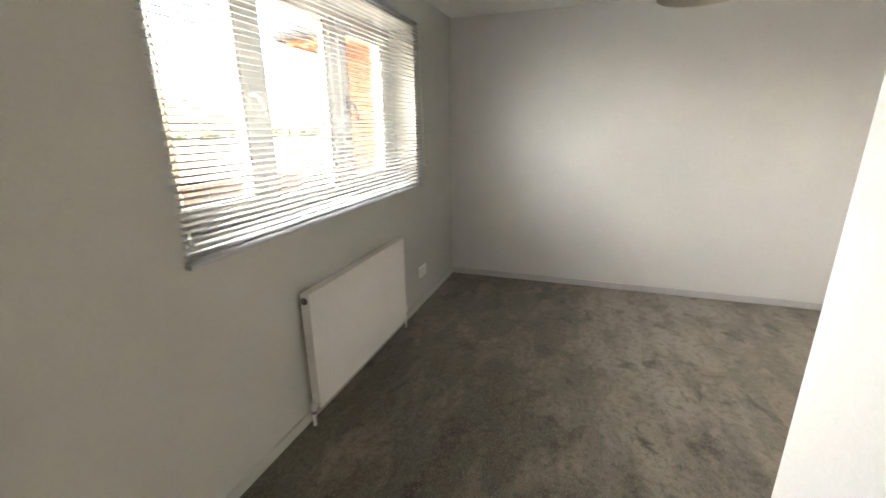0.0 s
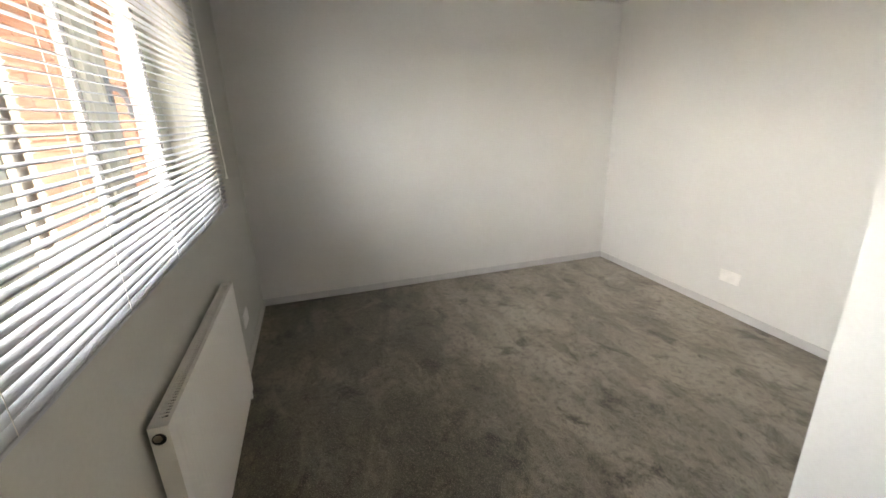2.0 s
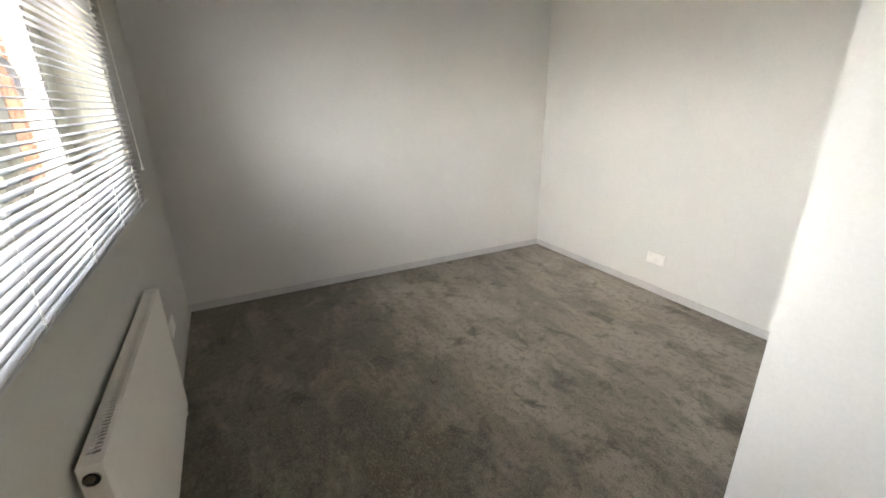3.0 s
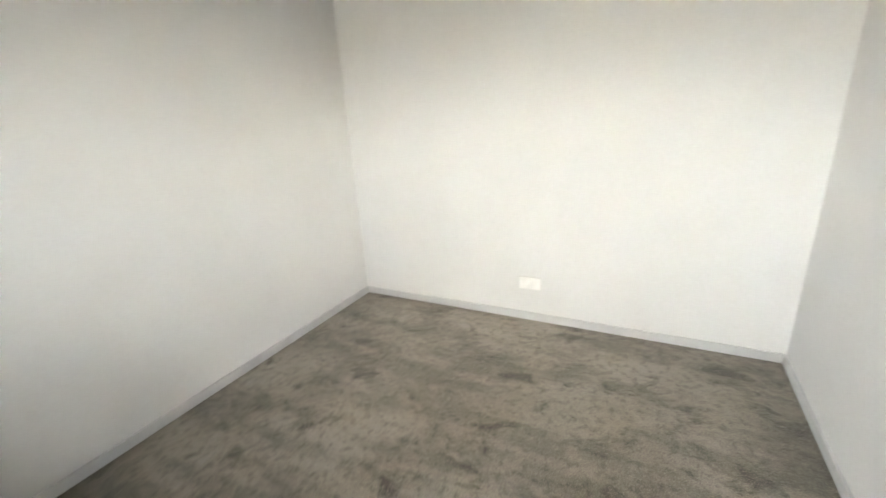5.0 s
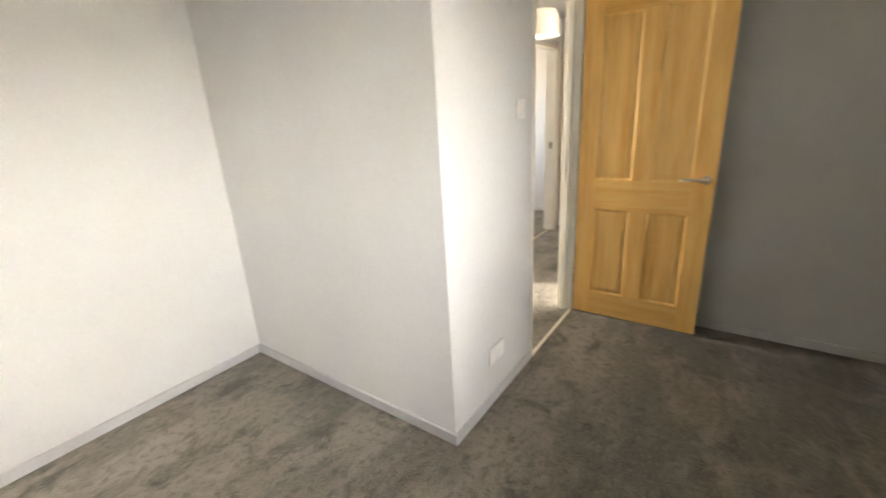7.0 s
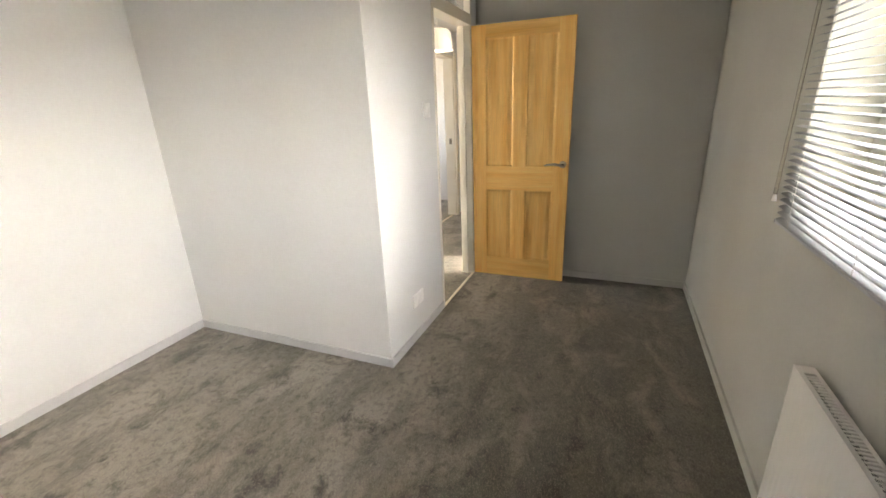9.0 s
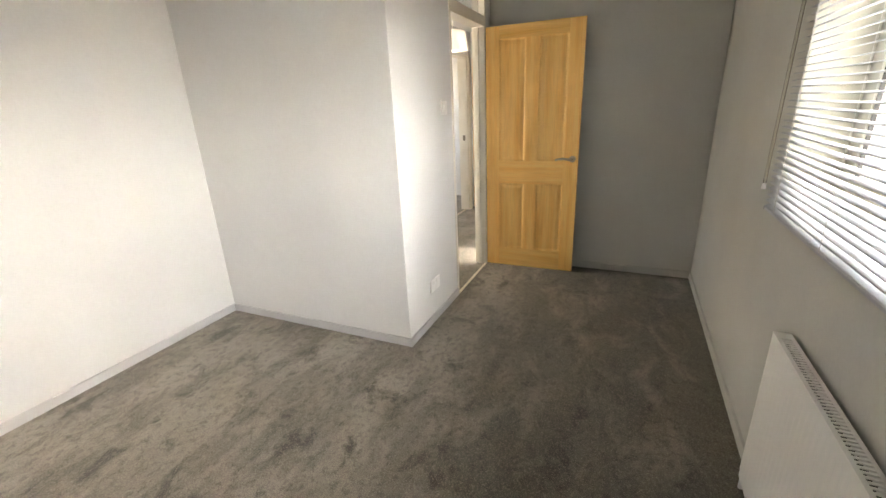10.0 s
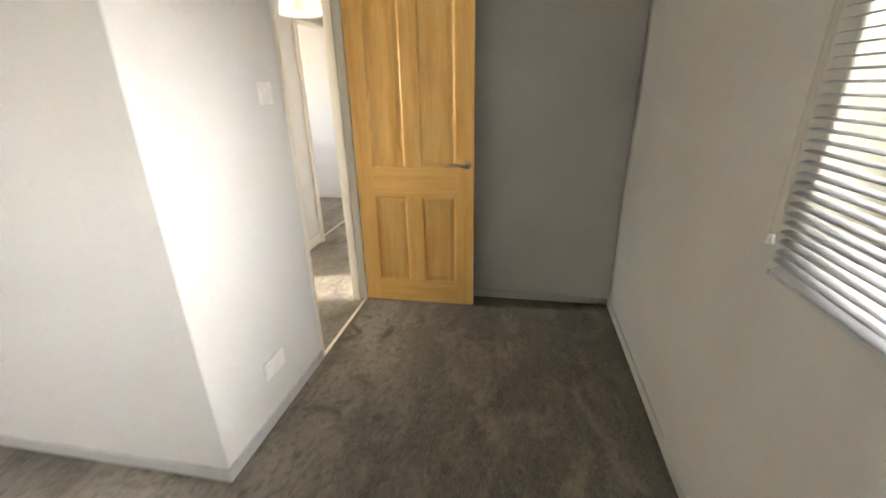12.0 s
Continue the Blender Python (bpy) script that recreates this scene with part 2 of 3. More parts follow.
def structure(name, bm, mat, label, category):
    return tagged(part(name, bm, mat), label, category, kind="structure")


def thing(name, place, label, category, group="", kind=""):
    ob = new(name)
    ob.location = place
    return tagged(ob, label, category, group, kind)


# ---- plan ----
WX, EX, NY, SY = -1.163, 2.062, 4.008, -0.465      # bedroom: west, east, north and south faces
SX, SN = 0.53, 1.215                              # projecting corner: its west and north faces
DN, DS = 0.418, -0.335                             # doorway's sides
CZ = 2.30                                         # ceiling
OY0, OY1, OZ0, OZ1 = 1.195, 3.172, 1.0, 2.07     # window opening
HX, HS = 1.42, -2.45                              # landing: east face and south face
OUT = WX - 0.28

structure("wall_west", boxes((OUT, WX, SY - 0.1, OY0, 0, CZ), (OUT, WX, OY1, NY, 0, CZ), (OUT, WX, OY0, OY1, 0, OZ0), (OUT, WX, OY0, OY1, OZ1, CZ)), WALL_G, "darker grey bedroom wall round the window", "wall")
structure("wall_north", boxes((OUT, EX + 0.1, NY, NY + 0.28, 0, CZ)), WALL, "pale grey painted plain bedroom wall", "wall")
structure("wall_east", boxes((EX, EX + 0.1, SN, NY, 0, CZ)), WALL, "pale grey painted bedroom wall with a double socket", "wall")
structure("wall_south", boxes((OUT + 0.28, SX, SY - 0.1, SY, 0, CZ)), WALL_G, "darker grey bedroom wall behind the open door", "wall")
structure("wall_corner_north", boxes((SX, EX + 0.1, SN - 0.1, SN, 0, CZ)), WALL, "pale grey painted face of the projecting corner", "wall")
structure("wall_corner_west", boxes((SX, SX + 0.1, DN, SN - 0.1, 0, CZ)), WALL, "pale grey painted wall beside the doorway, with switch and socket", "wall")
structure("wall_landing_west", boxes((SX, SX + 0.1, HS, DS, 0, CZ)), WALL, "pale grey painted wall between bedroom and landing", "wall")
structure("wall_landing_north", boxes((SX + 0.1, 3.0, 0.6, 0.7, 0, CZ)), WALL, "pale grey painted landing wall", "wall")
structure("wall_landing_east", boxes((HX, HX + 0.1, -0.2, 0.6, 0, CZ), (HX, HX + 0.1, -1.42, -0.5, 0, CZ), (HX, HX + 0.1, HS, -2.28, 0, CZ), (HX, HX + 0.1, -0.5, -0.2, 2.02, CZ), (HX, HX + 0.1, -2.28, -1.42, 2.02, CZ)), WALL, "pale grey painted landing wall with two openings", "wall")
structure("wall_landing_south", boxes((SX, HX + 0.1, HS - 0.1, HS, 0, CZ)), WALL, "pale grey painted wall at the landing's end", "wall")
structure("wall_far_room", boxes((HX + 0.1, 3.4, -3.25, -3.15, 0, CZ), (HX, HX + 0.1, -3.25, HS - 0.1, 0, CZ), (HX + 0.1, 3.4, -1.12, -1.02, 0, CZ),
    (3.3, 3.4, -3.15, -2.6, 0, CZ), (3.3, 3.4, -1.9, -1.12, 0, CZ), (3.3, 3.4, -2.6, -1.9, 0, 1.1), (3.3, 3.4, -2.6, -1.9, 2.0, CZ)), WALL, "pale painted walls of the room across the landing", "wall")
structure("wall_stair", boxes((3.0, 3.1, -1.02, -0.5, 0, CZ), (3.0, 3.1, 0.4, 0.7, 0, CZ), (3.0, 3.1, -0.5, 0.4, 0, 0.7), (3.0, 3.1, -0.5, 0.4, 2.1, CZ)), WALL, "pale painted stairwell wall with a window opening", "wall")
structure("ceiling", boxes((OUT, 3.5, -3.3, NY + 0.28, CZ, CZ + 0.12)), CEIL, "white painted flat ceiling", "ceiling")
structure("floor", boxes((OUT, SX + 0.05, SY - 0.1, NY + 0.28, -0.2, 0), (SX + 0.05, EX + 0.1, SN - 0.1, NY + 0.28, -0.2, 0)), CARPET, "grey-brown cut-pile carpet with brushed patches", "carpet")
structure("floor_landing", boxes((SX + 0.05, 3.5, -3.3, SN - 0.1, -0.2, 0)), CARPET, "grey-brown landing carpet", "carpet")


def skirting(name, x0, x1, y0, y1, inward, mat=SKIRT, h=0.060, label="grey painted low skirting board along the wall"):
    """A board with an eased top edge; inward: the side that shows, as a unit step in x or y."""
    bm = boxes((x0, x1, y0, y1, 0.006, h))
    top = [e for e in bm.edges if all(abs(v.co.z - h) < 1e-6 for v in e.verts)
           and all((v.co.x == (x1 if inward[0] > 0 else x0)) if inward[0] else (v.co.y == (y1 if inward[1] > 0 else y0)) for v in e.verts)]
    bmesh.ops.bevel(bm, geom=top, offset=0.006, segments=3, affect="EDGES")
    return structure(name, bm, mat, label, "skirting board")


K = 0.012
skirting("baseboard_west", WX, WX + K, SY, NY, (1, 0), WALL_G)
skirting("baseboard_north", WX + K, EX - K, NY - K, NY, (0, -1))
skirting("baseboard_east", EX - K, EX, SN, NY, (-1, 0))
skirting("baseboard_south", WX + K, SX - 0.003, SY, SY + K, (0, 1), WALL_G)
skirting("baseboard_corner_north", SX - K, EX - K, SN, SN + K, (0, 1))
skirting("baseboard_corner_west", SX - K, SX, DN + 0.004, SN, (-1, 0))
skirting("baseboard_landing_east", HX - 0.015, HX, -1.40, -0.5, (-1, 0), CREAM, 0.10, "cream gloss skirting board on the landing")
skirting("baseboard_landing_south", SX + 0.1, 0.70, HS, HS + 0.015, (0, 1), CREAM, 0.10, "cream gloss skirting board on the landing")
skirting("baseboard_far_room", HX + 0.1, 3.3, -3.15, -3.135, (0, 1), WALL, 0.06, "pale painted low skirting board in the room beyond")

# ---- window ----
win = thing("window_1", (0, 0, 0), "white upvc casement window with three lights behind a blind", "window", kind="structure")
FX0, FX1 = WX - 0.24, WX - 0.18
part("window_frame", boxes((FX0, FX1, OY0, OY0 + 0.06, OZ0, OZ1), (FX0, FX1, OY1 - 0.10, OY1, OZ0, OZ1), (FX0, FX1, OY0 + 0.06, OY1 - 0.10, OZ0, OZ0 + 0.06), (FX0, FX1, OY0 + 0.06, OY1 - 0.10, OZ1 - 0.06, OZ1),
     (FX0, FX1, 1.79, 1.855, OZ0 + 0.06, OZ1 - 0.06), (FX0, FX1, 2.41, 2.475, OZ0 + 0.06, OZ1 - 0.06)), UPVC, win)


def sash(y0, y1, fixed, handle_y):
    z0, z1, w = OZ0 + 0.062, OZ1 - 0.062, 0.03 if fixed else 0.075
    x0, x1 = FX0 + 0.008, FX1 + (-0.012 if fixed else 0.014)
    s = part("glazing_bead" if fixed else "casement", boxes((x0, x1, y0, y0 + w, z0, z1), (x0, x1, y1 - w, y1, z0, z1), (x0, x1, y0 + w, y1 - w, z0, z0 + w), (x0, x1, y0 + w, y1 - w, z1 - w, z1)), UPVC, win)
    p = part("pane", boxes((x0 + 0.012, x0 + 0.017, y0 + w - 0.004, y1 - w + 0.004, z0 + w - 0.004, z1 - w + 0.004)), PANE, s)
    p.visible_shadow = False
    for q in (y0 + w, y1 - w):
        g = 0.004 if q == y0 + w else -0.004
        part("seal", boxes((x1 - 0.012, x1 + 0.001, min(q, q + g), max(q, q + g), z0 + w, z1 - w)), SEAL, s, "thin black rubber glazing seal")
    if handle_y:
        # the north handle's backlit look is put into its colour, dark grey
        part("handle", smooth(tube([(x1, handle_y, 1.56), (x1 + 0.03, handle_y, 1.56), (x1 + 0.042, handle_y + 0.01, 1.545), (x1 + 0.046, handle_y + 0.03, 1.51), (x1 + 0.044, handle_y + 0.042, 1.455)], [0.013, 0.012, 0.011, 0.009, 0.008])), UPVC if handle_y < 2 else GREY_CAP, s, "cranked casement handle")
        part("handle_plate", boxes((x1 - 0.001, x1 + 0.008, handle_y - 0.012, handle_y + 0.012, 1.50, 1.60), bevel=0.003), UPVC if handle_y < 2 else GREY_CAP, s)


sash(OY0 + 0.062, 1.788, False, 1.75)
sash(1.857, 2.408, True, None)
sash(2.477, OY1 - 0.102, False, 2.515)
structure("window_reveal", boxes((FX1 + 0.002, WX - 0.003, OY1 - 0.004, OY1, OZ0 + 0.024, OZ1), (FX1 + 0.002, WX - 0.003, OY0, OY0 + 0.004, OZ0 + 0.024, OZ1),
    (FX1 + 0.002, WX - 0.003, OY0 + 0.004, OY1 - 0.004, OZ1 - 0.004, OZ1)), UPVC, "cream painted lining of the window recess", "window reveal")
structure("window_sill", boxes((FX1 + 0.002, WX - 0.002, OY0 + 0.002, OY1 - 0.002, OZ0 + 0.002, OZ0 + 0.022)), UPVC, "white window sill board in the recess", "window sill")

# ---- blind ----
BX, BY0, BY1, BTOP, BBOT = WX + 0.017, 1.178, 3.203, 2.125, 0.979
PITCH = 0.0232
blind = thing("venetian_blind", (0, 0, 0), "white metal venetian blind with open slats, hung over the window", "blind")
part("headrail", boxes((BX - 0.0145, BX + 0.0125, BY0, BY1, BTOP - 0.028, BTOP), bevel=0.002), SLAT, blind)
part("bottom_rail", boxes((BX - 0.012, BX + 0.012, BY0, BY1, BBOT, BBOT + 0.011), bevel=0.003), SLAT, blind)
for ye in (BY0 - 0.001, BY1 + 0.001):
    part("end_cap", boxes((BX - 0.0125, BX + 0.0125, ye - 0.002, ye + 0.002, BBOT - 0.001, BBOT + 0.012)), GREY_CAP, blind, "grey plastic end cap")


def slat_mesh():
    bm = bmesh.new()
    rows = []
    for y in (BY0, BY1):
        ring = []
        for side in (1, -1):
            for k in (range(7) if side > 0 else range(6, -1, -1)):
                u = k / 3 - 1
                ring.append(bm.verts.new((0.0125 * u, y, 0.0028 * (1 - u * u) + 0.0003 * side)))
        rows.append(ring)
    n = len(rows[0])
    for k in range(n):
        bm.faces.new((rows[0][k], rows[0][(k + 1) % n], rows[1][(k + 1) % n], rows[1][k]))
    bm.faces.new(rows[0][::-1])
    bm.faces.new(rows[1])
    bmesh.ops.recalc_face_normals(bm, faces=bm.faces)
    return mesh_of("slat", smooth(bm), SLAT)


SLAT_MESH = slat_mesh()
rng = random.Random(4)
z = BBOT + 0.018
step = 0.019
while z < BTOP - 0.036:
    s = new("slat", SLAT_MESH)
    s.parent = blind
    s.matrix_basis = pose(BX, 0, z, rng.uniform(-0.06, 0.06), 9 + 15 * max(0.0, 1 - (z - BBOT) / 0.32) + rng.uniform(-1.5, 1.5), 0)
    step = min(PITCH, step * 1.35)
    z += step
for cy in (1.31, 1.76, 2.19, 2.62, 3.05):
    for dx in (-0.0135, 0.0135):
        part("ladder_cord", tube([(BX + dx, cy, BBOT + 0.011), (BX + dx, cy, BTOP - 0.028)], 0.0008, 5), CORD, blind)
for cy in (1.25, 3.10):
    part("lift_cord", tube([(BX, cy, BBOT + 0.011), (BX, cy, BTOP - 0.028)], 0.0009, 5), CORD, blind)
wand = part("wand", smooth(tube([(BX + 0.022, 1.182, BTOP - 0.03), (BX + 0.028, 1.181, 1.12), (BX + 0.028, 1.181, 1.082)], 0.0055, 6)), ACRYLIC, blind, "clear plastic tilt wand")
part("wand_tip", smooth(tube([(BX + 0.028, 1.181, 1.084), (BX + 0.028, 1.181, 1.076), (BX + 0.028, 1.181, 1.060)], [0.0058, 0.0065, 0.0090], 8)), PLASTIC, wand, "pale flared wand tip")
part("pull_cord", smooth(tube([(BX + 0.016, 3.19, BTOP - 0.03), (BX + 0.032, 3.194, 1.17), (BX + 0.032, 3.194, 1.15), (BX + 0.032, 3.194, 1.135)], [0.0014, 0.0014, 0.004, 0.007], 8)), CORD, blind, "thin pull cord with a white acorn end")

# ---- radiator ----
RY0, RY1, RZ0, RZ1, RXF, RXB = 1.690, 2.735, 0.085, 0.690, -1.098, -1.145
rad = thing("radiator", (0, 0, 0), "white panel radiator fixed to the wall under the window", "radiator")


def fluted_panel(x, depth, out):
    """A pressed steel panel with upright flutes that stop short of its edges."""
    bm = bmesh.new()
    n = 32
    ys = [RY0 + 0.004]
    for k in range(n):
        c = RY0 + 0.03 + (RY1 - RY0 - 0.06) * (k + 0.5) / n
        ys += [c - 0.010, c - 0.006, c + 0.006, c + 0.010]
    ys.append(RY1 - 0.004)
    zs = [RZ0, RZ0 + 0.025, RZ0 + 0.045, RZ1 - 0.045, RZ1 - 0.025, RZ1 - 0.004]
    grid = []
    for iz, zz in enumerate(zs):
        row = []
        for iy, yy in enumerate(ys):
            pressed = 2 <= iz <= 3 and iy and (iy - 1) % 4 in (1, 2) and iy < len(ys) - 1
            row.append(bm.verts.new((x - (0.0013 * out if pressed else 0), yy, zz)))
        grid.append(row)
    for a, b in zip(grid, grid[1:]):
        for k in range(len(ys) - 1):
            bm.faces.new((a[k], a[k + 1], b[k + 1], b[k]))
    ext = bmesh.ops.extrude_face_region(bm, geom=list(bm.faces))
    for v in ext["geom"]:
        if isinstance(v, bmesh.types.BMVert):
            v.co.x = x - depth * out
    bmesh.ops.recalc_face_normals(bm, faces=bm.faces)
    return bm


part("front_panel", fluted_panel(RXF, 0.012, 1), ENAMEL, rad)
part("back_panel", boxes((RXB, RXB + 0.008, RY0 + 0.004, RY1 - 0.004, RZ0, RZ1 - 0.006), bevel=0.002), ENAMEL, rad)
for y in (RY0, RY1 - 0.0035):
    part("side_panel", boxes((RXB - 0.001, RXF + 0.001, y, y + 0.0035, RZ0 + 0.03, RZ1 + 0.001), bevel=0.0015), ENAMEL, rad)
# shade between the fins is put into their colour
part("convector_fin", boxes(*[(RXB + 0.01, RXF - 0.014, RY0 + 0.03 + 0.02 * k, RY0 + 0.0315 + 0.02 * k, RZ0 + 0.03, RZ1 - 0.02) for k in range(50)]), DARK, rad, "convector fins inside, coloured near-black for shade")
part("grille", boxes((RXB - 0.001, RXB + 0.009, RY0 + 0.004, RY1 - 0.004, RZ1 - 0.004, RZ1), (RXF - 0.010, RXF + 0.001, RY0 + 0.004, RY1 - 0.004, RZ1 - 0.004, RZ1),
     (RXB + 0.009, RXF - 0.010, RY0 + 0.004, RY0 + 0.04, RZ1 - 0.004, RZ1), (RXB + 0.009, RXF - 0.010, RY1 - 0.04, RY1 - 0.004, RZ1 - 0.004, RZ1),
     *[(RXB + 0.009, RXF - 0.010, RY0 + 0.051 + 0.0135 * k, RY0 + 0.058 + 0.0135 * k, RZ1 - 0.003, RZ1 - 0.0005) for k in range(70)]), ENAMEL, rad, "slotted white top grille")
for y, s, cap, out in ((RY0, -1, 0.088, 0.026), (RY1, 1, 0.122, 0.034)):
    vx, vy, tall = RXF - 0.024, y + out * s, 0.045 if s < 0 else 0.068
    v = part("valve", smooth(tube([(vx, y, cap + 0.012), (vx, vy, cap + 0.012)], 0.011)), PLASTIC, rad)
    part("valve_cap", smooth(tube([(vx, vy, cap), (vx, vy, cap + tall * 0.75), (vx, vy, cap + tall)], [0.015, 0.014, 0.010])), PLASTIC, v)
    part("nut", tube([(vx, vy, cap - 0.020), (vx, vy, cap)], 0.013, 6), BRASS, v, "dull metal compression nut")
    part("pipe", smooth(tube([(vx, vy, 0.0), (vx, vy, cap - 0.018)], 0.0085)), PLASTIC, v)
    # no recess is cut; its dark is the disc's near-black colour
    plug = part("plug", smooth(tube([(RXF - 0.026, y - 0.001 * s, RZ1 - 0.035), (RXF - 0.026, y + 0.003 * s, RZ1 - 0.035)], 0.0165, 18)), DARK, rad, "near-black disc for the shaded recess round a dull metal blanking plug")
    part("plug_face", smooth(tube([(RXF - 0.028, y + 0.002 * s, RZ1 - 0.032), (RXF - 0.028, y + 0.0045 * s, RZ1 - 0.032)], 0.0115, 6)), BRASS, plug)
for y in (RY0 + 0.15, RY1 - 0.15):
    part("bracket", boxes((WX, RXB + 0.001, y - 0.015, y + 0.015, RZ0 + 0.1, RZ1 - 0.06)), ENAMEL, rad)


# ---- sockets and switch ----
def socket(name, x, y, zz, face, label):
    """A double socket or switch plate on a wall that faces +x (face 1) or -x (face -1)."""
    t = thing(name, (x, y, zz), label, "socket", "double sockets")
    w, h = 0.146, 0.086
    a, b = sorted((0.0, 0.009 * face))
    part("plate", boxes((a, b, -w / 2, w / 2, -h / 2, h / 2), bevel=0.002), PLASTIC, t)
    for c in (-0.036, 0.036):
        a, b = sorted((0.0085 * face, 0.0115 * face))
        part("rocker", boxes((a, b, c * 0.55 - 0.007, c * 0.55 + 0.007, 0.012, 0.032), bevel=0.001), PLASTIC, t)
    return t


socket("wall_socket", EX, 2.627, 0.279, -1, "white double wall socket above the skirting on a pale wall")
socket("wall_socket", SX, 0.835, 0.272, -1, "white double wall socket low on the wall near the doorway")
socket("wall_socket", WX, 3.20, 0.285, 1, "white double wall socket low on the wall past the radiator")
sw = thing("light_switch", (SX, 0.562, 1.414), "white single light switch plate beside the doorway", "light switch")
part("plate", boxes((-0.009, 0, -0.043, 0.043, -0.043, 0.043), bevel=0.002), PLASTIC, sw)
part("rocker", boxes((-0.0125, -0.008, -0.007, 0.007, -0.014, 0.014), bevel=0.001), PLASTIC, sw)

# ---- doorway ----
lin = thing("door_frame", (0, 0, 0), "cream gloss door lining with a glazed fanlight above", "door frame", kind="structure")
part("jamb", boxes((SX - 0.004, SX + 0.104, DN - 0.028, DN, 0, CZ - 0.002), bevel=0.002), CREAM, lin)
part("jamb", boxes((SX - 0.004, SX + 0.104, DS, DS + 0.028, 0, CZ - 0.002), bevel=0.002), CREAM, lin)
part("transom", boxes((SX - 0.004, SX + 0.104, DS + 0.028, DN - 0.028, 2.0, 2.075), bevel=0.003), CREAM, lin)
part("head", boxes((SX - 0.004, SX + 0.104, DS + 0.028, DN - 0.028, CZ - 0.035, CZ - 0.002), bevel=0.002), CREAM, lin)
part("door_stop", boxes((SX + 0.045, SX + 0.075, DS + 0.028, DS + 0.042, 0, 2.0), (SX + 0.045, SX + 0.075, DN - 0.042, DN - 0.028, 0, 2.0)), CREAM, lin)
fan = part("fanlight", boxes((SX + 0.045, SX + 0.05, DS + 0.03, DN - 0.03, 2.075, CZ - 0.035)), PANE, lin, "clear glass fanlight")
fan.visible_shadow = False
tagged(part("threshold_strip", boxes((SX - 0.006, SX + 0.014, DS + 0.028, DN - 0.028, 0.0, 0.007), bevel=0.002), STRIP), "thin metal carpet strip across the doorway", "threshold strip", kind="structure")


def panel_door(name, label, handle_side=-1):
    """A four-panel pine door in its own frame: hinge edge at x 0, leaf towards -x, visible face at y 0, thickness behind."""
    d = thing(name, (0, 0, 0), label, "door", kind="structure")
    W, H, T = 0.762, 1.981, 0.035
    a, b, c, e = -0.112, -0.328, -0.430, -0.648
    for x0, x1 in ((a, 0), (-W, e)):
        part("stile", boxes((x0, x1, -T, 0, 0, H), bevel=0.0015), PINE_V, d)
    for z0, z1 in ((0, 0.165), (0.755, 0.945), (1.885, H)):
        part("rail", boxes((e, a, -T, -0.0006, z0, z1)), PINE_H, d)
    for z0, z1 in ((0.165, 0.755), (0.945, 1.885)):
        part("muntin", boxes((c, b, -T, -0.0006, z0, z1)), PINE_V, d)
        for x0, x1 in ((b, a), (e, c)):
            bm = bmesh.new()
            rings = []
            for inset, y in ((0.0, -0.002), (0.004, -0.003), (0.010, -0.0065), (0.015, -0.0072), (0.040, -0.0045), (0.046, -0.0043)):
                rings.append([bm.verts.new(p) for p in ((x0 + inset, y, z0 + inset), (x1 - inset, y, z0 + inset), (x1 - inset, y, z1 - inset), (x0 + inset, y, z1 - inset))])
            for p, q in zip(rings, rings[1:]):
                for k in range(4):
                    bm.faces.new((p[k], p[(k + 1) % 4], q[(k + 1) % 4], q[k]))
            bm.faces.new(rings[-1])
            back = [bm.verts.new((v.co.x, -T + 0.006, v.co.z)) for v in rings[0]]
            for k in range(4):
                bm.faces.new((rings[0][(k + 1) % 4], rings[0][k], back[k], back[(k + 1) % 4]))
            bm.faces.new(back[::-1])
            bmesh.ops.recalc_face_normals(bm, faces=bm.faces)
            part("panel", bm, PINE_V, d)
    hx, hz = -W + 0.045, 0.965
    h = part("door_handle", smooth(tube([(hx, 0, hz), (hx, 0.035, hz), (hx + 0.006, 0.047, hz), (hx + 0.02, 0.052, hz + 0.002), (hx + 0.06, 0.052, hz + 0.007), (hx + 0.10, 0.050, hz + 0.004), (hx + 0.13, 0.046, hz - 0.003)], [0.010, 0.010, 0.0105, 0.0105, 0.009, 0.008, 0.006])), STEEL, d, "curved brushed steel lever handle")
    part("rose", smooth(tube([(hx, -0.001, hz), (hx, 0.007, hz), (hx, 0.009, hz)], [0.026, 0.026, 0.023], 20)), STEEL, h)
    for z0 in (0.20, 1.70):
        part("hinge", tube([(0.004, -0.002, z0), (0.004, -0.002, z0 + 0.075)], 0.005, 8), STEEL, d, "steel butt hinge knuckle")
    return d


door = panel_door("door_1", "varnished four-panel pine door standing open into the bedroom")
door.matrix_basis = pose(SX - 0.013, -0.305, 0.012, 0, 0, 0.3)
far_door = copy_thing(door, pose(HX - 0.02, HS + 0.012, 0.012))
tagged(far_door, "closed varnished pine door at the landing's end")
far_door.name = "door_2"

# ---- landing details ----
fr = thing("door_frame", (0, 0, 0), "cream gloss frame of the open doorway across the landing", "door frame", kind="structure")
part("jamb", boxes((HX - 0.012, HX + 0.112, -1.448, -1.42, 0, 2.02), bevel=0.002), CREAM, fr)
part("jamb", boxes((HX - 0.012, HX + 0.112, -2.28, -2.252, 0, 2.02), bevel=0.002), CREAM, fr)
part("head", boxes((HX - 0.012, HX + 0.112, -2.252, -1.448, 1.99, 2.02), bevel=0.002), CREAM, fr)
part("architrave", boxes((HX - 0.027, HX - 0.012, -1.448, -1.39, 0, 2.06), (HX - 0.027, HX - 0.012, -2.34, -2.275, 0, 2.06)), CREAM, fr)
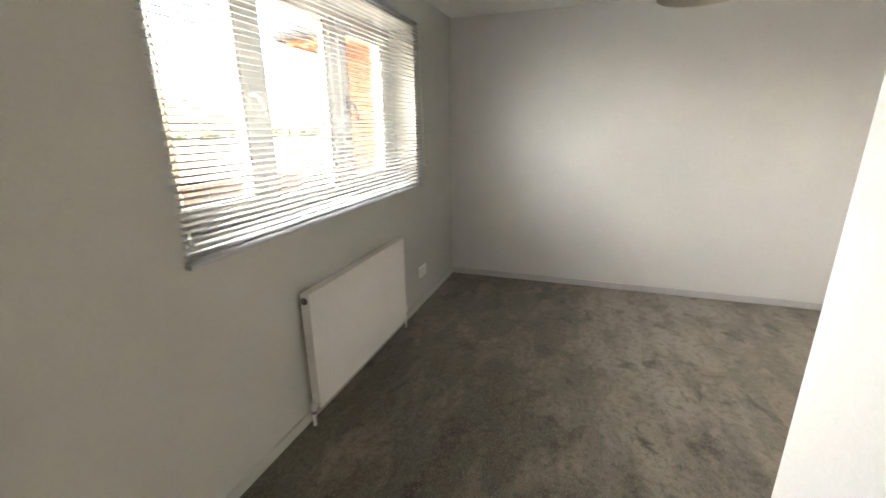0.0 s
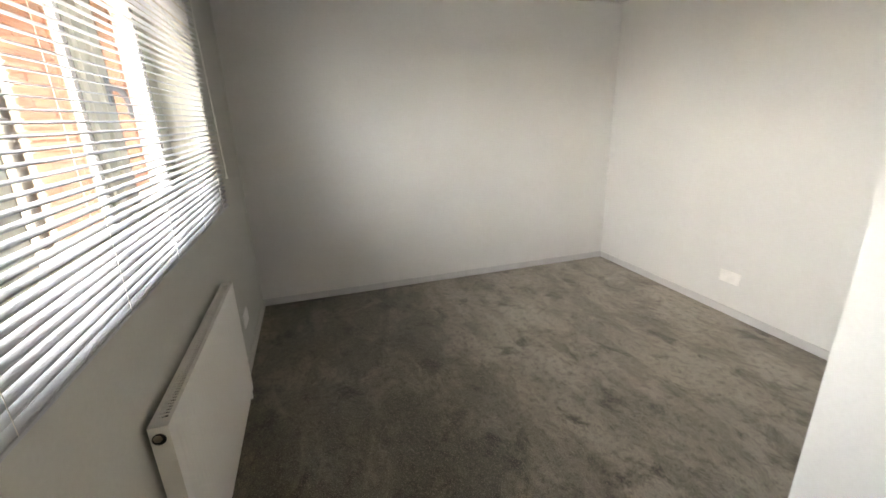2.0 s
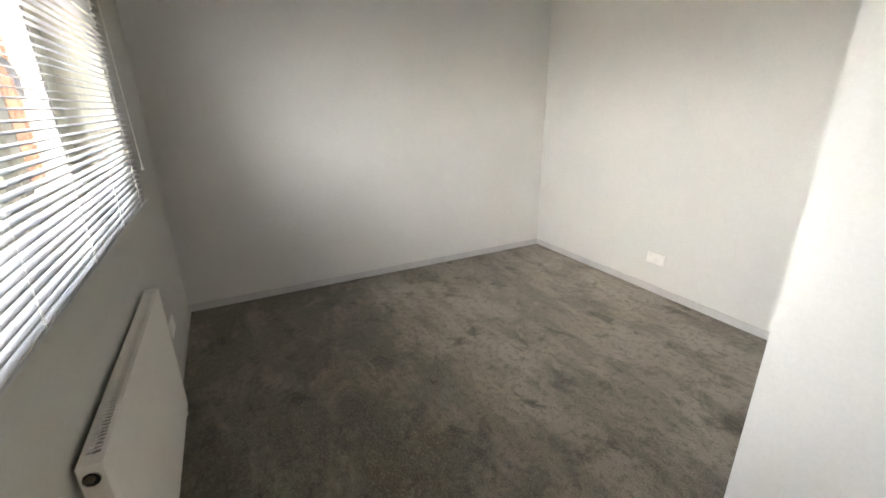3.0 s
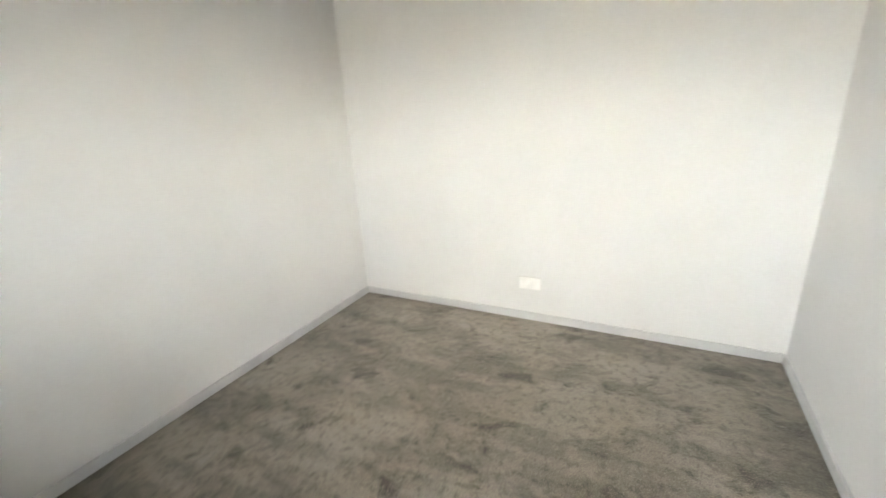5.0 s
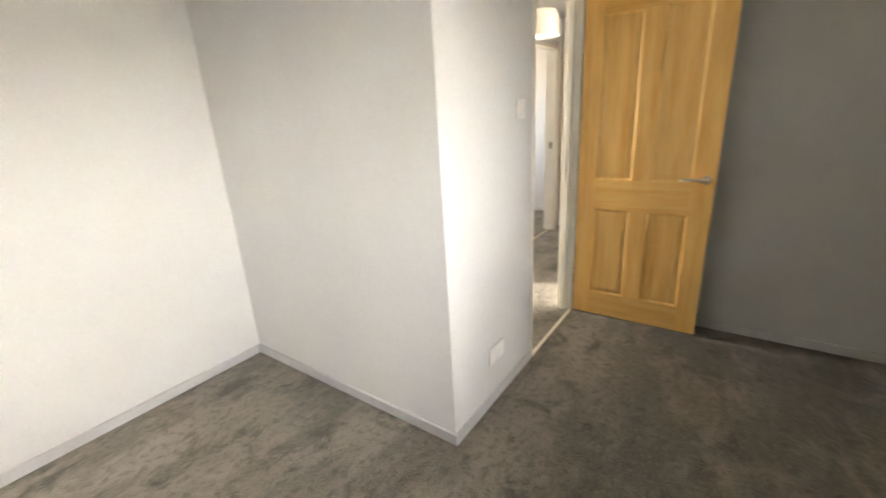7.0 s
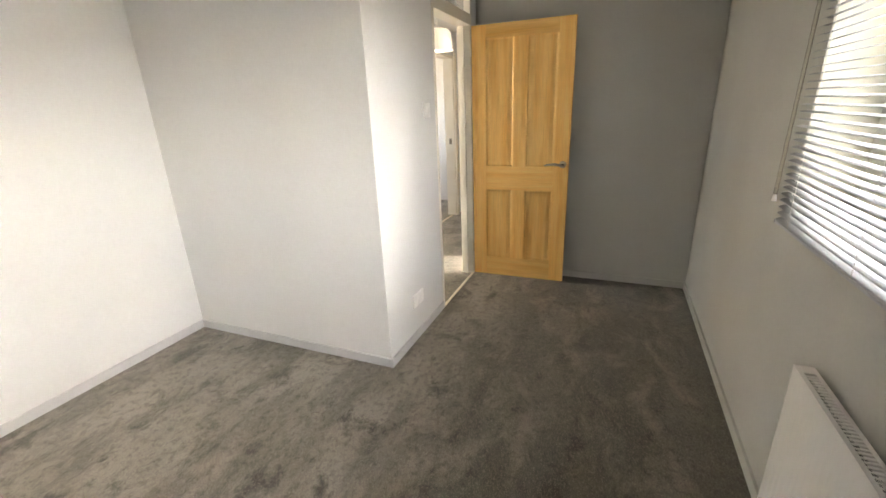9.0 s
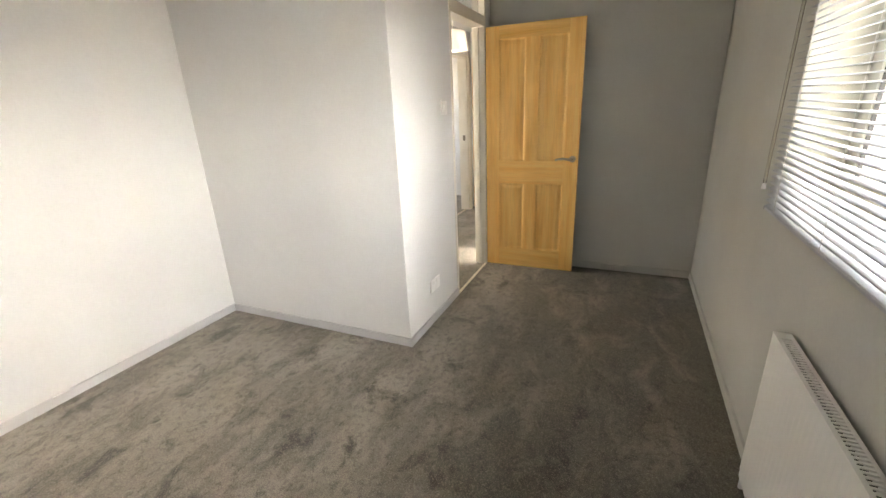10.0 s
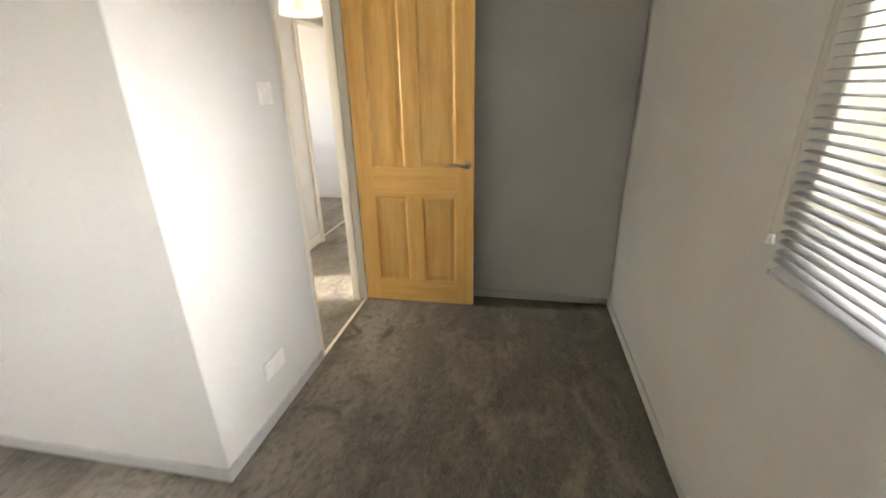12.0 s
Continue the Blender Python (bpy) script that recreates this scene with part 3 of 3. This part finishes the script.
part("strike_plate", boxes((HX + 0.025, HX + 0.06, -2.2525, -2.249, 0.96, 1.03), bevel=0.001), BRASS, fr, "dull metal strike plate")
tagged(part("threshold_strip", boxes((HX + 0.03, HX + 0.06, -2.25, -1.45, 0.0, 0.006), bevel=0.002), STEEL), "thin metal carpet strip under the far doorway", "threshold strip", kind="structure")


def pendant(place, radius, height, label, lit):
    """A drum shade on a flex from the ceiling, with a lit lamp inside; place: the middle of the shade's lower rim."""
    x, y, z0 = place
    p = thing("pendant_light", (x, y, CZ), label, "ceiling light")
    bm = bmesh.new()
    prof = [(radius, z0), (radius * 0.90, z0 + height * 0.55), (radius * 0.82, z0 + height * 0.85), (radius * 0.70, z0 + height), (radius * 0.25, z0 + height + 0.006)]
    loops = []
    for off in (0.0, -0.003):
        for r, zz in (prof if off == 0 else prof[::-1]):
            loops.append([bm.verts.new(((r + off) * math.cos(u), (r + off) * math.sin(u), zz + off - CZ + (0.003 if zz == z0 else 0))) for u in (2 * math.pi * k / 40 for k in range(40))])
    loops.append(loops[0])
    for a, b in zip(loops, loops[1:]):
        for k in range(40):
            bm.faces.new((a[k], a[(k + 1) % 40], b[(k + 1) % 40], b[k]))
    bmesh.ops.recalc_face_normals(bm, faces=bm.faces)
    part("shade", smooth(bm), SHADE, p)
    top = z0 + height - CZ
    part("flex", tube([(0, 0, top), (0, 0, 0)], 0.003, 8), CORD, p)
    part("ceiling_rose", smooth(tube([(0, 0, -0.022), (0, 0, -0.012), (0, 0, 0)], [0.022, 0.04, 0.042], 24)), PLASTIC, p)
    part("lamp_holder", smooth(tube([(0, 0, top - 0.055), (0, 0, top)], 0.017, 14)), PLASTIC, p)
    bm = bmesh.new()
    bmesh.ops.create_uvsphere(bm, u_segments=16, v_segments=10, radius=0.03, matrix=Matrix.Translation((0, 0, top - 0.085)))
    if lit:
        part("diffuser", smooth(tube([(0, 0, z0 - CZ + 0.012), (0, 0, z0 - CZ + 0.015)], radius * 0.95, 32)), GLOW, p, "lit white diffuser disc")
    part("bulb", smooth(bm), BULB if lit else PLASTIC, p, "lit warm white bulb" if lit else "unlit white bulb")
    return p


pendant((0.94, -0.66, 1.885), 0.138, 0.17, "cream drum shade pendant light, lit, over the landing", True)
pendant((0.39, 2.07, 1.838), 0.15, 0.24, "cream drum shade pendant light hanging from the bedroom ceiling", False)
# ---- outside ----
GZ = -2.7
gm = bmesh.new()
gv = [gm.verts.new((x, y, GZ)) for x, y in ((-900, -900), (900, -900), (900, 900), (-900, 900))]
gm.faces.new(gv)
structure("ground", gm, GROUND_WARM, "warm-coloured ground outside, far below the window", "ground")

WY, WCX, EZ = 4.40, -2.55, 2.22
wing = thing("neighbouring_wing", (0, 0, 0), "orange brick wing of the house beyond the window, in sun", "building", kind="structure")
part("wall_core", boxes((WCX + 0.012, OUT - 0.02, WY + 0.012, 9.0, GZ, EZ)), MORTAR, wing)
part("soffit", boxes((WCX - 0.33, OUT - 0.03, WY - 0.35, 9.3, EZ, EZ + 0.02)), SOFFIT, wing, "brown stained soffit under the eaves")
rb = bmesh.new()
ra = [rb.verts.new(p) for p in ((WCX - 0.36, WY - 0.38, EZ + 0.05), (OUT - 0.03, WY - 0.38, EZ + 0.05), (OUT - 0.03, WY + 2.2, EZ + 1.7), (WCX + 1.0, WY + 2.2, EZ + 1.7), (WCX - 0.36, 9.3, EZ + 0.05), (WCX + 1.0, 9.3, EZ + 1.7))]
rb.faces.new((ra[0], ra[1], ra[2], ra[3]))
rb.faces.new((ra[0], ra[3], ra[5], ra[4]))
ex = bmesh.ops.extrude_face_region(rb, geom=list(rb.faces))
for v in ex["geom"]:
    if isinstance(v, bmesh.types.BMVert):
        v.co.z += 0.05
bmesh.ops.recalc_face_normals(rb, faces=rb.faces)
part("roof", rb, TILE, wing, "brown tiled roof slope")
part("fascia", boxes((WCX - 0.35, OUT - 0.03, WY - 0.37, WY - 0.35, EZ - 0.02, EZ + 0.10), (WCX - 0.35, WCX - 0.33, WY - 0.35, 9.3, EZ - 0.02, EZ + 0.10)), SOFFIT, wing)
part("gutter", tube([(OUT - 0.03, WY - 0.43, EZ + 0.06), (WCX - 0.41, WY - 0.43, EZ + 0.06), (WCX - 0.41, 9.3, EZ + 0.06)], 0.045, 10), GUTTER, wing, "dark plastic gutter")
part("downpipe", smooth(tube([(WCX - 0.36, WY + 0.09, EZ), (WCX - 0.14, WY + 0.09, EZ - 0.12), (WCX - 0.13, WY + 0.09, EZ - 0.2), (WCX - 0.13, WY + 0.09, GZ)], 0.036)), GUTTER, wing, "dark plastic downpipe")


def tree_line():
    """Distant trees and hedge: many small leaf blades in uneven clumps."""
    r = random.Random(9)
    verts, faces = [], []
    for _ in range(110):
        cx, cy = -130 + r.uniform(-14, 10), r.uniform(-60, 300)
        top, wide = r.uniform(-0.5, 2.2), r.uniform(2.0, 5.0)
        for _ in range(60):
            a, u = r.uniform(0, 6.283), r.random()
            p = Vector((cx + wide * math.cos(a) * u, cy + wide * math.sin(a) * u, GZ + r.uniform(0.1, 1.0) * (top + 2.7) * (1 - 0.5 * u)))
            d1 = Vector((r.gauss(0, 1), r.gauss(0, 1), r.gauss(0, 1))).normalized() * r.uniform(0.25, 0.6)
            d2 = d1.orthogonal().normalized() * r.uniform(0.2, 0.5)
            i = len(verts)
            verts += [p - d1, p + d2, p + d1, p - d2]
            faces.append((i, i + 1, i + 2, i + 3))
    me = bpy.data.meshes.new("tree_line")
    me.from_pydata([tuple(v) for v in verts], [], faces)
    me.materials.append(LEAF)
    return tagged(new("tree_line", me), "distant hedge and trees beyond the garden", "trees", kind="stuff")


tree_line()
gw = part("garden_wall", boxes((-20.2, -19.9, 10, 26, GZ, GZ + 1.1), (-20.25, -19.85, 9.95, 26.05, GZ + 1.1, GZ + 1.18)), material("weathered_pale_brick", (0.45, 0.27, 0.17), 0.9, second=(0.40, 0.25, 0.17), scale=3.0, fine=0.1, fine_scale=20))
tagged(gw, "low orange brick garden wall in the distance", "garden wall", kind="structure")

# ---- bricks of the wing ----
BM = {}
for w_brick in (0.215, 0.1025):
    BM[w_brick] = mesh_of("brick", boxes((0, w_brick, 0, 0.1025, 0, 0.065), bevel=0.0), BRICK)
made = 0
low = bmesh.new()
for course in range(int((EZ - GZ) / 0.075)):
    zz = GZ + 0.075 * course
    x = WCX
    first = True
    while x < OUT - 0.12:
        w_brick = 0.1025 if (first and course % 2) else 0.215
        first = False
        if zz > 0.3:
            o = new("brick", BM[w_brick])
            o.parent = wing
            o.location = (x, WY, zz)
        else:
            box(low, x, x + w_brick, WY, WY + 0.1025, zz, zz + 0.065)
        x += w_brick + 0.010
lo = part("brick_courses", low, BRICK, wing)
tagged(lo, kind="stuff")
